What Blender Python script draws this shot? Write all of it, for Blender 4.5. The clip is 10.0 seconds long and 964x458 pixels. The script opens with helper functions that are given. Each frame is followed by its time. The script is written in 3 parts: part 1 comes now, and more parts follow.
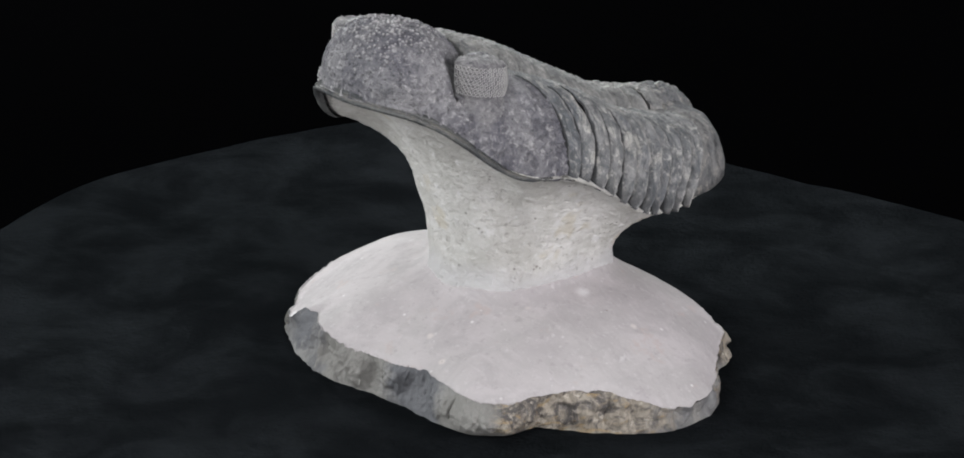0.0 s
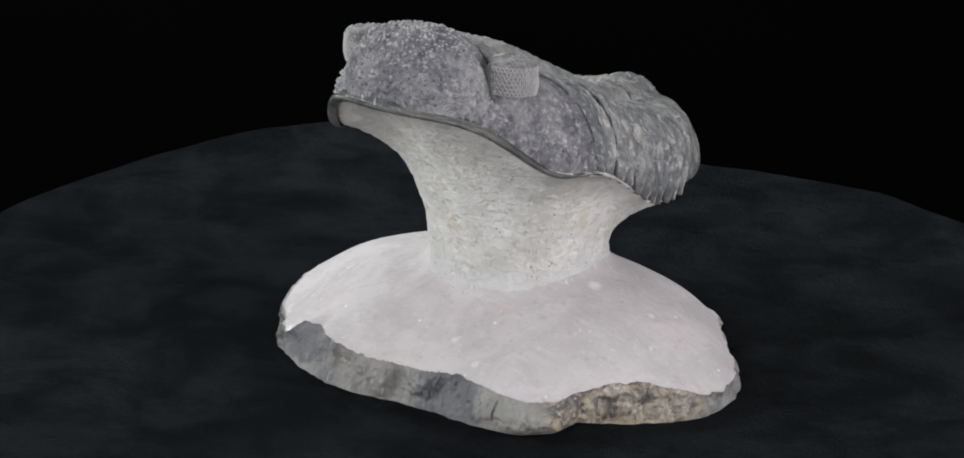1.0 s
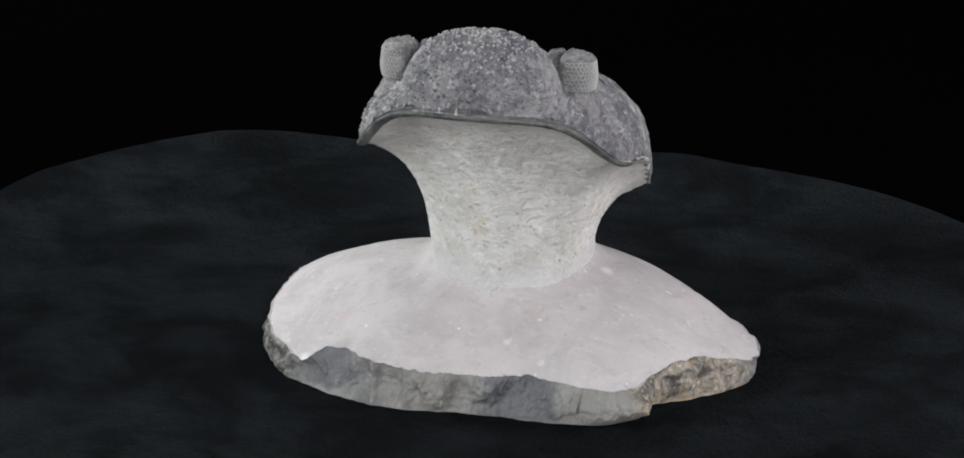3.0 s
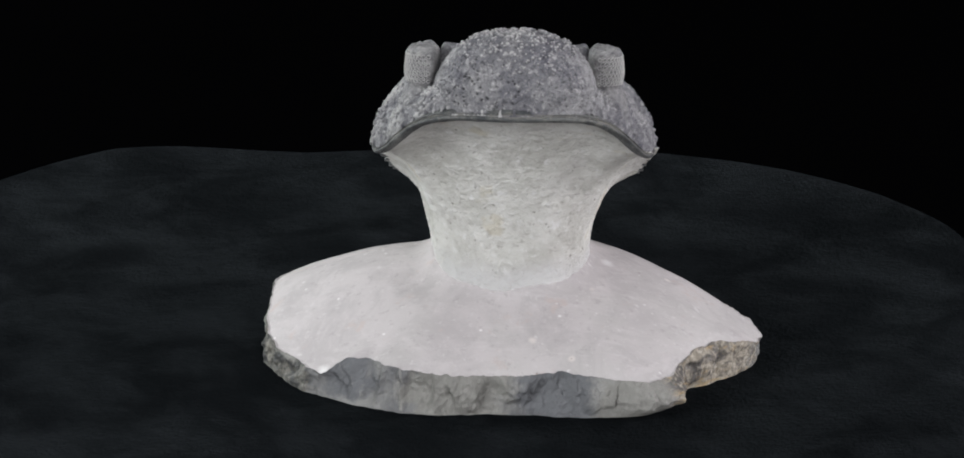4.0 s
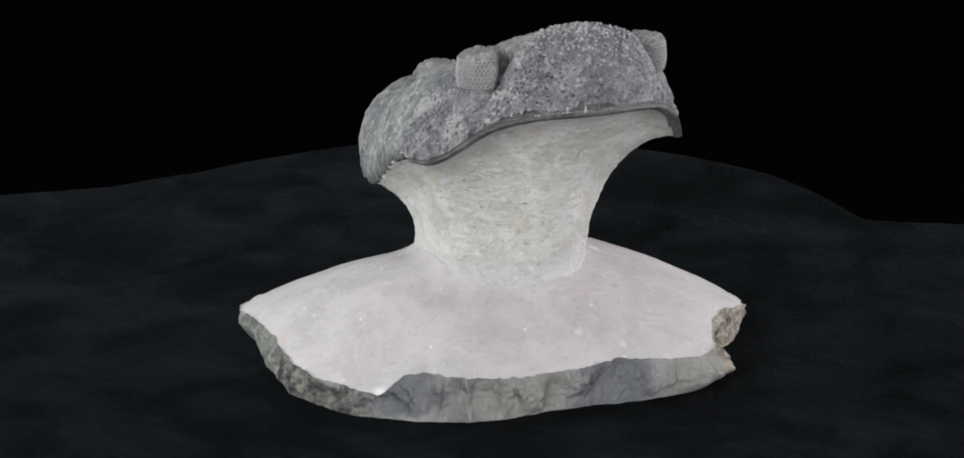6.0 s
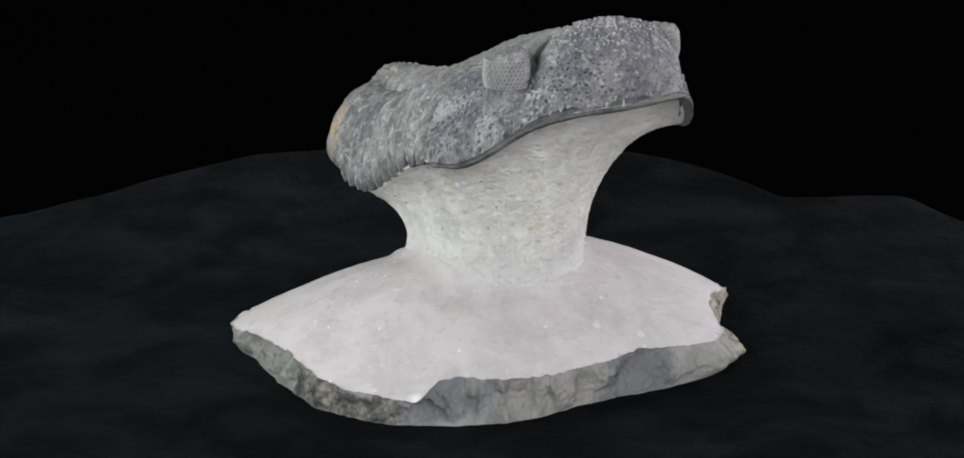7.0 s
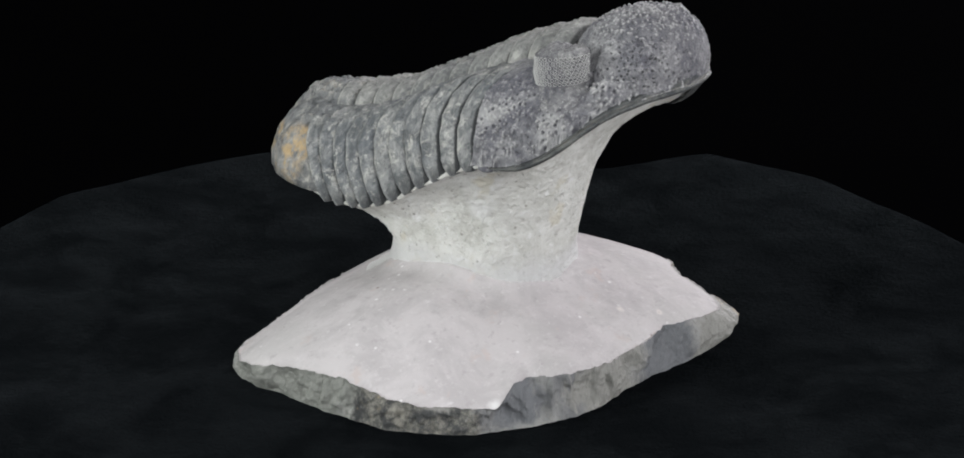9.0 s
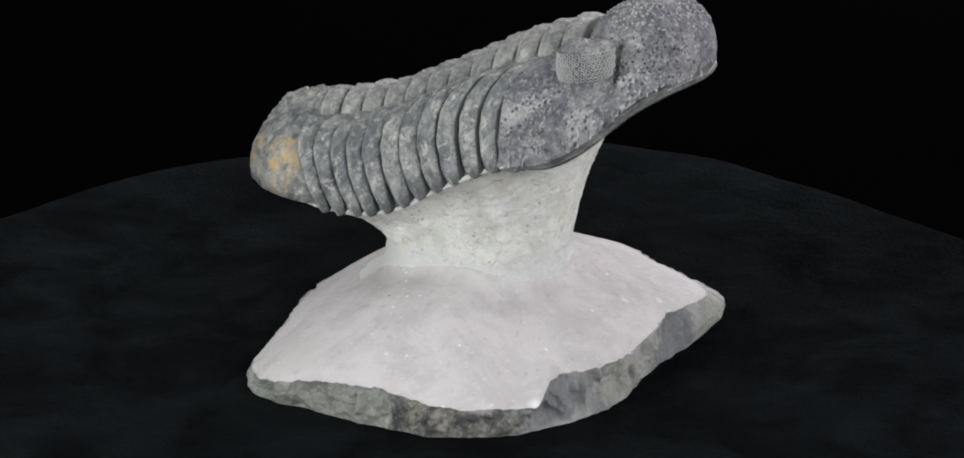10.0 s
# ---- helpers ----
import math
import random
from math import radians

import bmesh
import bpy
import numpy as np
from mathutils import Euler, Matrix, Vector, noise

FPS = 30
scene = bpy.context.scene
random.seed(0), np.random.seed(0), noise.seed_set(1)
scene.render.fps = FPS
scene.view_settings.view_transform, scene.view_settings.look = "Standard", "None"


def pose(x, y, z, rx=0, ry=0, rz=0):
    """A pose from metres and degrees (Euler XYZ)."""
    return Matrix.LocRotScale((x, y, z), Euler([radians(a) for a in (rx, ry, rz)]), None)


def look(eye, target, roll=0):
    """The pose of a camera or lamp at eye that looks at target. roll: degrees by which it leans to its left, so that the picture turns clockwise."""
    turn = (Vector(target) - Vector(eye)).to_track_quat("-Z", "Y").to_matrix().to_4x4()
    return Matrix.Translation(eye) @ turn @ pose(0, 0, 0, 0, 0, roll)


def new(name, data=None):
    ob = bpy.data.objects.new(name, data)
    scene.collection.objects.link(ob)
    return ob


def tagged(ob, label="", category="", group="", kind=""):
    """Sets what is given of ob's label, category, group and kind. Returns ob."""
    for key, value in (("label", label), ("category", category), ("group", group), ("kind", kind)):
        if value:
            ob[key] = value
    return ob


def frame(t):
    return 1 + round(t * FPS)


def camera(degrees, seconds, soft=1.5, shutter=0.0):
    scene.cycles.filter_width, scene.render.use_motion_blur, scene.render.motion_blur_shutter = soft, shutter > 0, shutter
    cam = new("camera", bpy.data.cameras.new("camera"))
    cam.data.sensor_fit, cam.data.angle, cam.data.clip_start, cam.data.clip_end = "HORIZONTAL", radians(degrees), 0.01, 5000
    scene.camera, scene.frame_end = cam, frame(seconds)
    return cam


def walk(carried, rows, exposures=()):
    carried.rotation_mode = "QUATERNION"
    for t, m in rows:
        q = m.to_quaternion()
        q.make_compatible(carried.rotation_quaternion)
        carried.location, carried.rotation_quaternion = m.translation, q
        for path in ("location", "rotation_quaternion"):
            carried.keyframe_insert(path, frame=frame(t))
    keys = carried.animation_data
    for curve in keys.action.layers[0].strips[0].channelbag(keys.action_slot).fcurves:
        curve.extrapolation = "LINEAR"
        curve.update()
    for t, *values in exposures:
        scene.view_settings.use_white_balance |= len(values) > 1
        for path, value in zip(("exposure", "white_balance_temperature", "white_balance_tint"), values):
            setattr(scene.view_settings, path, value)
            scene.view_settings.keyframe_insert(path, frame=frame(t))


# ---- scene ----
# The camera goes round the specimen on a level circle, at an even pace.
AIM_TILT, REACH, EYE_Z, ASIDE, LEAN = radians(20.194), 0.875, 0.3309, -0.00247, 0.68
cam = camera(13.79, 10.0, soft=1.7)


def orbit(t):
    a = radians(49.45 - 10.9865 * t)
    turn = Matrix.Rotation(a, 3, "Z")
    eye = turn @ Vector((ASIDE, -REACH * math.cos(AIM_TILT), EYE_Z))
    way = turn @ Vector((0, math.cos(AIM_TILT), -math.sin(AIM_TILT)))
    return look(eye, eye + way, LEAN)


walk(cam, [(i / 5, orbit(i / 5)) for i in range(51)])

# ---- light: a dark studio with soft lamps above and in front of the turntable ----
world = bpy.data.worlds.new("studio_dark")
scene.world = world
world.use_nodes = True
world.node_tree.nodes["Background"].inputs["Color"].default_value = (0.6, 0.7, 1.0, 1)
world.node_tree.nodes["Background"].inputs["Strength"].default_value = 0.0
scene.view_settings.exposure = 0.0


def softbox(eye, target, size, watts, colour):
    data = bpy.data.lights.new("softbox", "AREA")
    data.shape, data.size, data.energy, data.color = "DISK", size, watts, colour
    ob = new("softbox", data)
    ob.matrix_world = look(eye, target)
    return ob


softbox((0.0, -0.05, 1.30), (0, 0, 0.03), 1.25, 7.0, (0.955, 0.975, 1.0))
for bearing, watts, tint in ((103, 9.6, (0.98, 0.955, 1.0)), (28, 7.7, (0.965, 0.96, 1.0)), (-44, 8.8, (0.95, 0.98, 1.0)), (-121, 10.4, (0.945, 0.99, 0.98))):
    b = radians(bearing)
    softbox((1.2 * math.sin(b), -1.2 * math.cos(b), 0.39), (0, 0, 0.05), 0.6, 1.30 * watts, tint)


# ---- materials ----
class Nodes:
    """A short hand for building a node material."""

    def __init__(self, name, rough=0.8, spec=0.3):
        self.mat = bpy.data.materials.new(name)
        self.mat.use_nodes = True
        self.tree = self.mat.node_tree
        self.bsdf = self.tree.nodes["Principled BSDF"]
        self.bsdf.inputs["Roughness"].default_value = rough
        self.bsdf.inputs["Specular IOR Level"].default_value = spec
        self.co = self.tree.nodes.new("ShaderNodeTexCoord").outputs["Object"]

    def put(self, socket, value):
        if hasattr(value, "is_output"):
            self.tree.links.new(value, socket)
        else:
            socket.default_value = value

    def stretch(self, x, y, z):
        n = self.tree.nodes.new("ShaderNodeMapping")
        n.inputs["Scale"].default_value = (x, y, z)
        self.put(n.inputs["Vector"], self.co)
        return n.outputs["Vector"]

    def noise(self, scale, detail=6.0, rough=0.6, vector=None, warp=0.0):
        n = self.tree.nodes.new("ShaderNodeTexNoise")
        n.inputs["Scale"].default_value, n.inputs["Detail"].default_value = scale, detail
        n.inputs["Roughness"].default_value, n.inputs["Distortion"].default_value = rough, warp
        self.put(n.inputs["Vector"], vector or self.co)
        return n.outputs["Fac"]

    def cells(self, scale, feature="F1", vector=None):
        n = self.tree.nodes.new("ShaderNodeTexVoronoi")
        n.feature = feature
        n.inputs["Scale"].default_value = scale
        self.put(n.inputs["Vector"], vector or self.co)
        return n.outputs["Distance"]

    def ramp(self, fac, low, high, a=0.0, b=1.0):
        n = self.tree.nodes.new("ShaderNodeMapRange")
        n.interpolation_type = "SMOOTHSTEP"
        for key, value in (("Value", fac), ("From Min", low), ("From Max", high), ("To Min", a), ("To Max", b)):
            self.put(n.inputs[key], value)
        return n.outputs["Result"]

    def math(self, op, a, b=0.0):
        n = self.tree.nodes.new("ShaderNodeMath")
        n.operation = op
        self.put(n.inputs[0], a), self.put(n.inputs[1], b)
        return n.outputs[0]

    def mix(self, fac, a, b, mode="MIX"):
        n = self.tree.nodes.new("ShaderNodeMix")
        n.data_type, n.blend_type = "RGBA", mode
        for socket, value in ((n.inputs[0], fac), (n.inputs[6], a), (n.inputs[7], b)):
            self.put(socket, (*value, 1) if isinstance(value, tuple) else value)
        return n.outputs[2]

    def near(self, place, inner, outer):
        """1 inside a ball round a place, 0 outside it, with an uneven rim."""
        n = self.tree.nodes.new("ShaderNodeVectorMath")
        n.operation = "DISTANCE"
        self.put(n.inputs[0], self.co)
        n.inputs[1].default_value = place
        wob = self.math("MULTIPLY", self.math("SUBTRACT", self.noise(190, 4), 0.5), outer * 1.3)
        return self.ramp(self.math("ADD", n.outputs["Value"], wob), inner, outer, 1.0, 0.0)

    def bump(self, *layers):
        normal = None
        for height, strength, depth in layers:
            n = self.tree.nodes.new("ShaderNodeBump")
            n.inputs["Strength"].default_value, n.inputs["Distance"].default_value = strength, depth
            self.put(n.inputs["Height"], height)
            if normal:
                self.put(n.inputs["Normal"], normal)
            normal = n.outputs["Normal"]
        self.put(self.bsdf.inputs["Normal"], normal)

    def done(self, colour):
        self.put(self.bsdf.inputs["Base Color"], colour)
        return self.mat


def sanded_stone():
    m = Nodes("sanded_limestone", 0.85, 0.25)
    c = m.mix(m.ramp(m.noise(75, 6, 0.65, None, 0.5), 0.36, 0.62), (0.405, 0.378, 0.380), (0.490, 0.458, 0.460))
    c = m.mix(m.ramp(m.noise(32, 4, 0.6, None, 0.5), 0.48, 0.66, 0.0, 0.4), c, (0.42, 0.405, 0.392))
    c = m.mix(m.ramp(m.noise(600, 4, 0.7), 0.54, 0.74, 0.0, 0.55), c, (0.555, 0.53, 0.53))
    c = m.mix(m.ramp(m.noise(420, 4, 0.7), 0.44, 0.30, 0.0, 0.5), c, (0.335, 0.305, 0.31))
    pock = m.math("MULTIPLY", m.ramp(m.cells(190), 0.085, 0.04), m.ramp(m.noise(70, 2), 0.53, 0.57))
    c = m.mix(pock, c, (0.22, 0.18, 0.16))
    c = m.mix(m.ramp(m.noise(260, 4, 0.65), 0.64, 0.74, 0.0, 0.6), c, (0.60, 0.58, 0.58))
    c = m.mix(m.math("MULTIPLY", m.ramp(m.noise(110, 4, 0.7), 0.60, 0.68), 0.5), c, (0.47, 0.39, 0.365))
    for x, y, z in ((-4.8, -35.2, 11.3), (32.4, -36.4, 9.4), (11.4, -27.4, 14.5), (22.2, -8.9, 18.4), (38, 7.3, 15.4), (20, -31, 11.5)):
        c = m.mix(m.near((x * 0.001, y * 0.001, z * 0.001), 0.0004, 0.0013), c, (0.60, 0.555, 0.53))
        c = m.mix(m.near((x * 0.001, y * 0.001, z * 0.001), 0.0002, 0.0005), c, (0.13, 0.10, 0.085))
    c = m.mix(m.near((0.0245, 0.0045, 0.0195), 0.0004, 0.0024), c, (0.68, 0.665, 0.665))
    c = m.mix(m.near((-0.034, -0.030, 0.006), 0.0002, 0.0022), c, (0.64, 0.625, 0.62))
    speck = m.math("MULTIPLY", m.ramp(m.cells(330), 0.17, 0.09), m.ramp(m.noise(140, 3), 0.52, 0.60))
    c = m.mix(m.math("MULTIPLY", speck, 0.7), c, (0.74, 0.725, 0.72))
    scratch = m.noise(520, 4, 0.65, m.stretch(0.10, 1, 1))
    c = m.mix(m.math("MULTIPLY", m.ramp(scratch, 0.55, 0.72), 0.28), c, (0.56, 0.535, 0.535))
    m.bump((m.noise(260, 6, 0.7), 0.6, 0.0006), (scratch, 0.3, 0.0003), (pock, -0.6, 0.0006))
    return m.done(c)


def tooled_stone():
    m = Nodes("tooled_limestone", 0.9, 0.2)
    lines = m.noise(620, 6, 0.7, m.stretch(0.9, 0.9, 1.15), 0.3)
    c = m.mix(m.ramp(m.noise(90, 6, 0.65, None, 0.4), 0.36, 0.62), (0.635, 0.625, 0.58), (0.81, 0.798, 0.76))
    c = m.mix(m.ramp(lines, 0.53, 0.68), c, (0.82, 0.81, 0.785))
    c = m.mix(m.math("MULTIPLY", m.ramp(lines, 0.455, 0.31), 0.52), c, (0.37, 0.345, 0.31))
    pits = m.ramp(m.math("ADD", m.cells(560), m.math("MULTIPLY", m.noise(900, 3), 0.22)), 0.20, 0.32)
    spots = m.ramp(m.noise(170, 3), 0.50, 0.60)
    c = m.mix(m.math("MULTIPLY", m.math("SUBTRACT", 1.0, pits), m.math("MULTIPLY", spots, 0.8)), c, (0.26, 0.23, 0.20))
    chips = m.ramp(m.noise(260, 4, 0.6), 0.61, 0.68)
    c = m.mix(chips, c, (0.86, 0.85, 0.83))
    c = m.mix(m.math("MULTIPLY", m.ramp(m.noise(95, 3), 0.6, 0.7), 0.5), c, (0.62, 0.56, 0.42))
    c = m.mix(m.near((-0.0189, 0.0202, 0.0396), 0.001, 0.004), c, (0.82, 0.81, 0.79))
    c = m.mix(m.near((-0.0165, 0.0379, 0.0215), 0.001, 0.004), c, (0.66, 0.56, 0.30))
    z = m.tree.nodes.new("ShaderNodeSeparateXYZ")
    m.put(z.inputs[0], m.co)
    edge = m.math("ADD", z.outputs["Z"], m.math("MULTIPLY", m.math("SUBTRACT", m.noise(120, 4), 0.5), 0.008))
    c = m.mix(m.ramp(edge, 0.0285, 0.0225, 0.0, 0.85), c, (0.68, 0.67, 0.665))
    m.bump((lines, 1.0, 0.0015), (pits, 0.5, 0.0007), (m.noise(1600, 4, 0.7), 0.4, 0.0004))
    return m.done(c)


def broken_stone():
    m = Nodes("broken_limestone", 0.62, 0.4)
    streak = m.noise(170, 6, 0.65, m.stretch(1.3, 1.3, 0.45), 0.6)
    c = m.mix(m.ramp(m.noise(45, 5), 0.38, 0.62), (0.150, 0.151, 0.154), (0.275, 0.272, 0.26))
    c = m.mix(m.ramp(streak, 0.52, 0.68), c, (0.285, 0.276, 0.258))
    c = m.mix(m.ramp(streak, 0.40, 0.30, 0.0, 0.7), c, (0.10, 0.10, 0.105))
    layer = m.stretch(0.75, 0.75, 1.9)
    rust = m.mix(m.ramp(m.noise(200, 6, 0.75, None, 0.9), 0.40, 0.58), (0.095, 0.087, 0.082), (0.37, 0.33, 0.27))
    rust = m.mix(m.ramp(m.noise(150, 6, 0.72, layer, 1.2), 0.53, 0.63, 0.0, 0.7), rust, (0.41, 0.295, 0.15))
    rust = m.mix(m.ramp(m.noise(420, 4, 0.7), 0.57, 0.68), rust, (0.54, 0.49, 0.41))
    for place, size in (((0.046, -0.012, 0.004), 0.021), ((0.043, -0.025, 0.004), 0.013), ((0.047, 0.024, 0.004), 0.012), ((0.036, 0.040, 0.004), 0.011)):
        c = m.mix(m.near(place, size * 0.6, size), c, rust)
    # plain flint-like faces, tan, olive and cracked stretches
    tan = m.mix(m.noise(260, 5, 0.7, m.stretch(1.4, 1.4, 0.4)), (0.155, 0.151, 0.14), (0.325, 0.318, 0.295))
    olive = m.mix(m.noise(240, 6, 0.75), (0.10, 0.106, 0.095), (0.32, 0.32, 0.292))
    crack = m.mix(m.ramp(m.noise(300, 6, 0.75), 0.4, 0.65), (0.045, 0.046, 0.046), (0.23, 0.217, 0.187))
    crack = m.mix(m.ramp(m.noise(260, 5, 0.7), 0.60, 0.70, 0.0, 0.7), crack, (0.36, 0.27, 0.14))
    flint = m.mix(m.noise(90, 5), (0.108, 0.112, 0.120), (0.172, 0.176, 0.184))
    for place, size, tone in (((-0.004, -0.037, 0.005), 0.013, tan), ((-0.046, 0.014, 0.004), 0.024, olive), ((-0.043, -0.020, 0.003), 0.011, crack), ((-0.050, -0.010, 0.003), 0.008, crack),
                              ((0.034, -0.035, 0.004), 0.009, tan), ((0.017, -0.035, 0.006), 0.0095, flint), ((-0.028, -0.033, 0.006), 0.0075, flint), ((-0.042, -0.021, 0.008), 0.004, tan)):
        c = m.mix(m.near(place, size * 0.70, size), c, tone)
    fleck = m.noise(340, 6, 0.78, m.stretch(1.2, 1.2, 0.7), 0.6)
    c = m.mix(m.math("MULTIPLY", m.ramp(fleck, 0.43, 0.33), 0.35), c, (0.055, 0.056, 0.057))
    c = m.mix(m.math("MULTIPLY", m.ramp(fleck, 0.58, 0.70), 0.5), c, (0.38, 0.37, 0.345))
    m.bump((fleck, 0.5, 0.0011), (streak, 0.6, 0.0017), (m.noise(520, 6, 0.75), 0.6, 0.0008))
    return m.done(c)


def shell(name, dark, pale, dust, rusty=(), streaky=0.0, grit=430, strong=0.85, pit=0.7, paling=0.38):
    """Fossil shell. A mesh attribute paints light on granule tops and crests, and shade over the dark rock in pits and
    joints.
    """
    m = Nodes(name, 0.60, 0.42)
    c = m.mix(m.ramp(m.noise(75, 6, 0.65, None, 0.3), 0.36, 0.64), dark, pale)
    blotch = m.noise(230, 5, 0.72, None, 0.6)
    c = m.mix(m.ramp(blotch, 0.47, 0.36, 0.0, 0.55), c, tuple(v * 0.55 for v in dark))
    c = m.mix(m.ramp(blotch, 0.55, 0.66, 0.0, 0.35), c, tuple(v * 1.2 for v in pale))
    grain = m.noise(grit, 6, 0.72, m.stretch(0.8, 1.1, 0.8) if streaky else None, 0.5)
    c = m.mix(m.math("MULTIPLY", m.ramp(grain, 0.50, 0.68), strong), c, dust)
    c = m.mix(m.math("MULTIPLY", m.ramp(grain, 0.48, 0.32), strong), c, tuple(v * 0.32 for v in dark))
    if streaky:
        c = m.mix(m.math("MULTIPLY", m.ramp(m.noise(190, 6, 0.70, m.stretch(0.8, 1.1, 0.8), 0.8), 0.50, 0.66), 0.8 * streaky), c, tuple(v * 0.45 for v in dark))
        c = m.mix(m.math("MULTIPLY", m.ramp(m.noise(260, 6, 0.72, None, 0.8), 0.53, 0.66), 0.8 * streaky), c, (0.47, 0.455, 0.415))
        c = m.mix(m.math("MULTIPLY", m.ramp(m.noise(150, 6, 0.75, None, 0.8), 0.50, 0.59), 0.62 * streaky), c, (0.080, 0.090, 0.095))
        c = m.mix(m.math("MULTIPLY", m.ramp(m.noise(420, 5, 0.7), 0.58, 0.66), 0.65 * streaky), c, (0.58, 0.565, 0.52))
    painted_relief = m.tree.nodes.new("ShaderNodeAttribute")
    painted_relief.attribute_name = "painted_relief"
    c = m.mix(m.ramp(painted_relief.outputs["Fac"], 0.25, 0.9, 0.0, paling), c, dust)
    c = m.mix(m.ramp(painted_relief.outputs["Fac"], -0.2, -0.75, 0.0, pit), c, tuple(v * 0.2 for v in dark))
    for place, size in rusty:
        spot = m.math("MULTIPLY", m.near(place, size * 0.3, size), m.ramp(m.noise(240, 6, 0.75), 0.44, 0.60))
        c = m.mix(m.math("MULTIPLY", spot, 0.8), c, (0.47, 0.33, 0.165))
    m.bump((grain, 0.8, 0.0009), (m.noise(1500, 4, 0.75), 0.6, 0.0004))
    return m.done(c)


def felt():
    m = Nodes("black_velvet", 1.0, 0.0)
    wool = m.noise(900, 4, 0.7)
    cloud = m.ramp(m.noise(38, 7, 0.72, None, 0.6), 0.34, 0.70)
    c = m.mix(cloud, (0.0017, 0.0021, 0.0025), (0.0036, 0.0042, 0.0048))
    c = m.mix(m.math("MULTIPLY", m.ramp(m.noise(120, 5, 0.7), 0.52, 0.72), 0.6), c, (0.0044, 0.0051, 0.0058))
    c = m.mix(m.ramp(wool, 0.6, 0.8), c, (0.0060, 0.0068, 0.0077))
    brushed = m.math("ADD", m.math("MULTIPLY", cloud, 0.55), m.math("MULTIPLY", m.ramp(m.noise(26, 4, 0.6, None, 0.4), 0.36, 0.64), 0.45))
    m.put(m.bsdf.inputs["Sheen Weight"], m.ramp(brushed, 0.1, 0.9, 0.010, 0.0245))
    m.bsdf.inputs["Sheen Roughness"].default_value = 0.45
    m.bsdf.inputs["Sheen Tint"].default_value = (0.80, 0.92, 1.0, 1)
    m.bump((wool, 0.6, 0.0008), (m.noise(160, 4), 0.4, 0.001))
    # the pile lies over to one side
    pile = m.tree.nodes.new("ShaderNodeVectorMath")
    lay = m.tree.nodes.new("ShaderNodeVectorMath")
    lay.operation = "NORMALIZE"
    pile.inputs[1].default_value = (0.26 * math.cos(radians(163)), 0.26 * math.sin(radians(163)), 0)
    upright = m.bsdf.inputs["Normal"].links[0].from_socket
    m.put(pile.inputs[0], upright)
    m.put(lay.inputs[0], pile.outputs[0])
    m.put(m.bsdf.inputs["Normal"], lay.outputs[0])
    return m.done(c)


def plain(name, colour, rough):
    m = Nodes(name, rough, 0.0)
    return m.done(m.mix(m.noise(8, 4), colour, tuple(v * 1.5 for v in colour)))


SANDED, TOOLED, BROKEN, FELT = sanded_stone(), tooled_stone(), broken_stone(), felt()
HEAD = shell("grey_fossil_shell", (0.100, 0.098, 0.117), (0.245, 0.242, 0.248), (0.53, 0.52, 0.51), (), 0.0, 700, 0.60, 0.68, 0.72)
RIBS = shell("streaked_fossil_shell", (0.13, 0.138, 0.148), (0.27, 0.27, 0.265), (0.54, 0.525, 0.485), (), 0.85, 460, 0.65, 0.95)
RINGS = shell("banded_fossil_shell", (0.165, 0.168, 0.168), (0.30, 0.296, 0.282), (0.54, 0.525, 0.485), (), 0.4, 520, 0.55, 0.92)
TAIL = shell("rusty_fossil_shell", (0.14, 0.145, 0.15), (0.25, 0.245, 0.235), (0.42, 0.40, 0.355),
             (((-0.0165, 0.0735, 0.040), 0.0085), ((-0.018, 0.070, 0.044), 0.006), ((-0.003, 0.0735, 0.053), 0.003), ((-0.012, 0.083, 0.042), 0.005)))
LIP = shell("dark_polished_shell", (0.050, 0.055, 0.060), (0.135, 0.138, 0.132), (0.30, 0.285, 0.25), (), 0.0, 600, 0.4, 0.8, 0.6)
EYE = shell("pale_eye_shell", (0.57, 0.565, 0.55), (0.68, 0.67, 0.65), (0.75, 0.74, 0.72), (), 0.0, 900, 0.4)
EYE_PIT = shell("dark_lens_shell", (0.035, 0.035, 0.04), (0.08, 0.08, 0.08), (0.13, 0.125, 0.115), (), 0.0, 900, 0.4)
EYE_WALL = shell("grey_eye_shell", (0.115, 0.112, 0.13), (0.255, 0.25, 0.25), (0.46, 0.45, 0.43), (), 0.0, 780, 0.7)
BLACK = plain("matt_black", (0.0006, 0.0006, 0.0007), 1.0)


# ---- mesh helpers ----
def part(name, verts, faces, material, parent=None, label="", smooth=True, painted_relief=None):
    me = bpy.data.meshes.new(name)
    me.from_pydata([tuple(v) for v in verts], [], faces)
    me.materials.append(material)
    if smooth:
        me.shade_smooth()
    me.update()
    if painted_relief is not None:
        me.attributes.new("painted_relief", "FLOAT", "POINT").data.foreach_set("value", np.ascontiguousarray(painted_relief.ravel(), np.float32))
    ob = new(name, me)
    if parent:
        ob.parent = parent
    if label:
        tagged(ob, label)
    return ob


def grid_faces(rows, cols, wrap=False, flip=False):
    out = []
    for i in range(rows - 1):
        for j in range(cols if wrap else cols - 1):
            k = (j + 1) % cols
            f = (i * cols + j, i * cols + k, (i + 1) * cols + k, (i + 1) * cols + j)
            out.append(f[::-1] if flip else f)
    return out


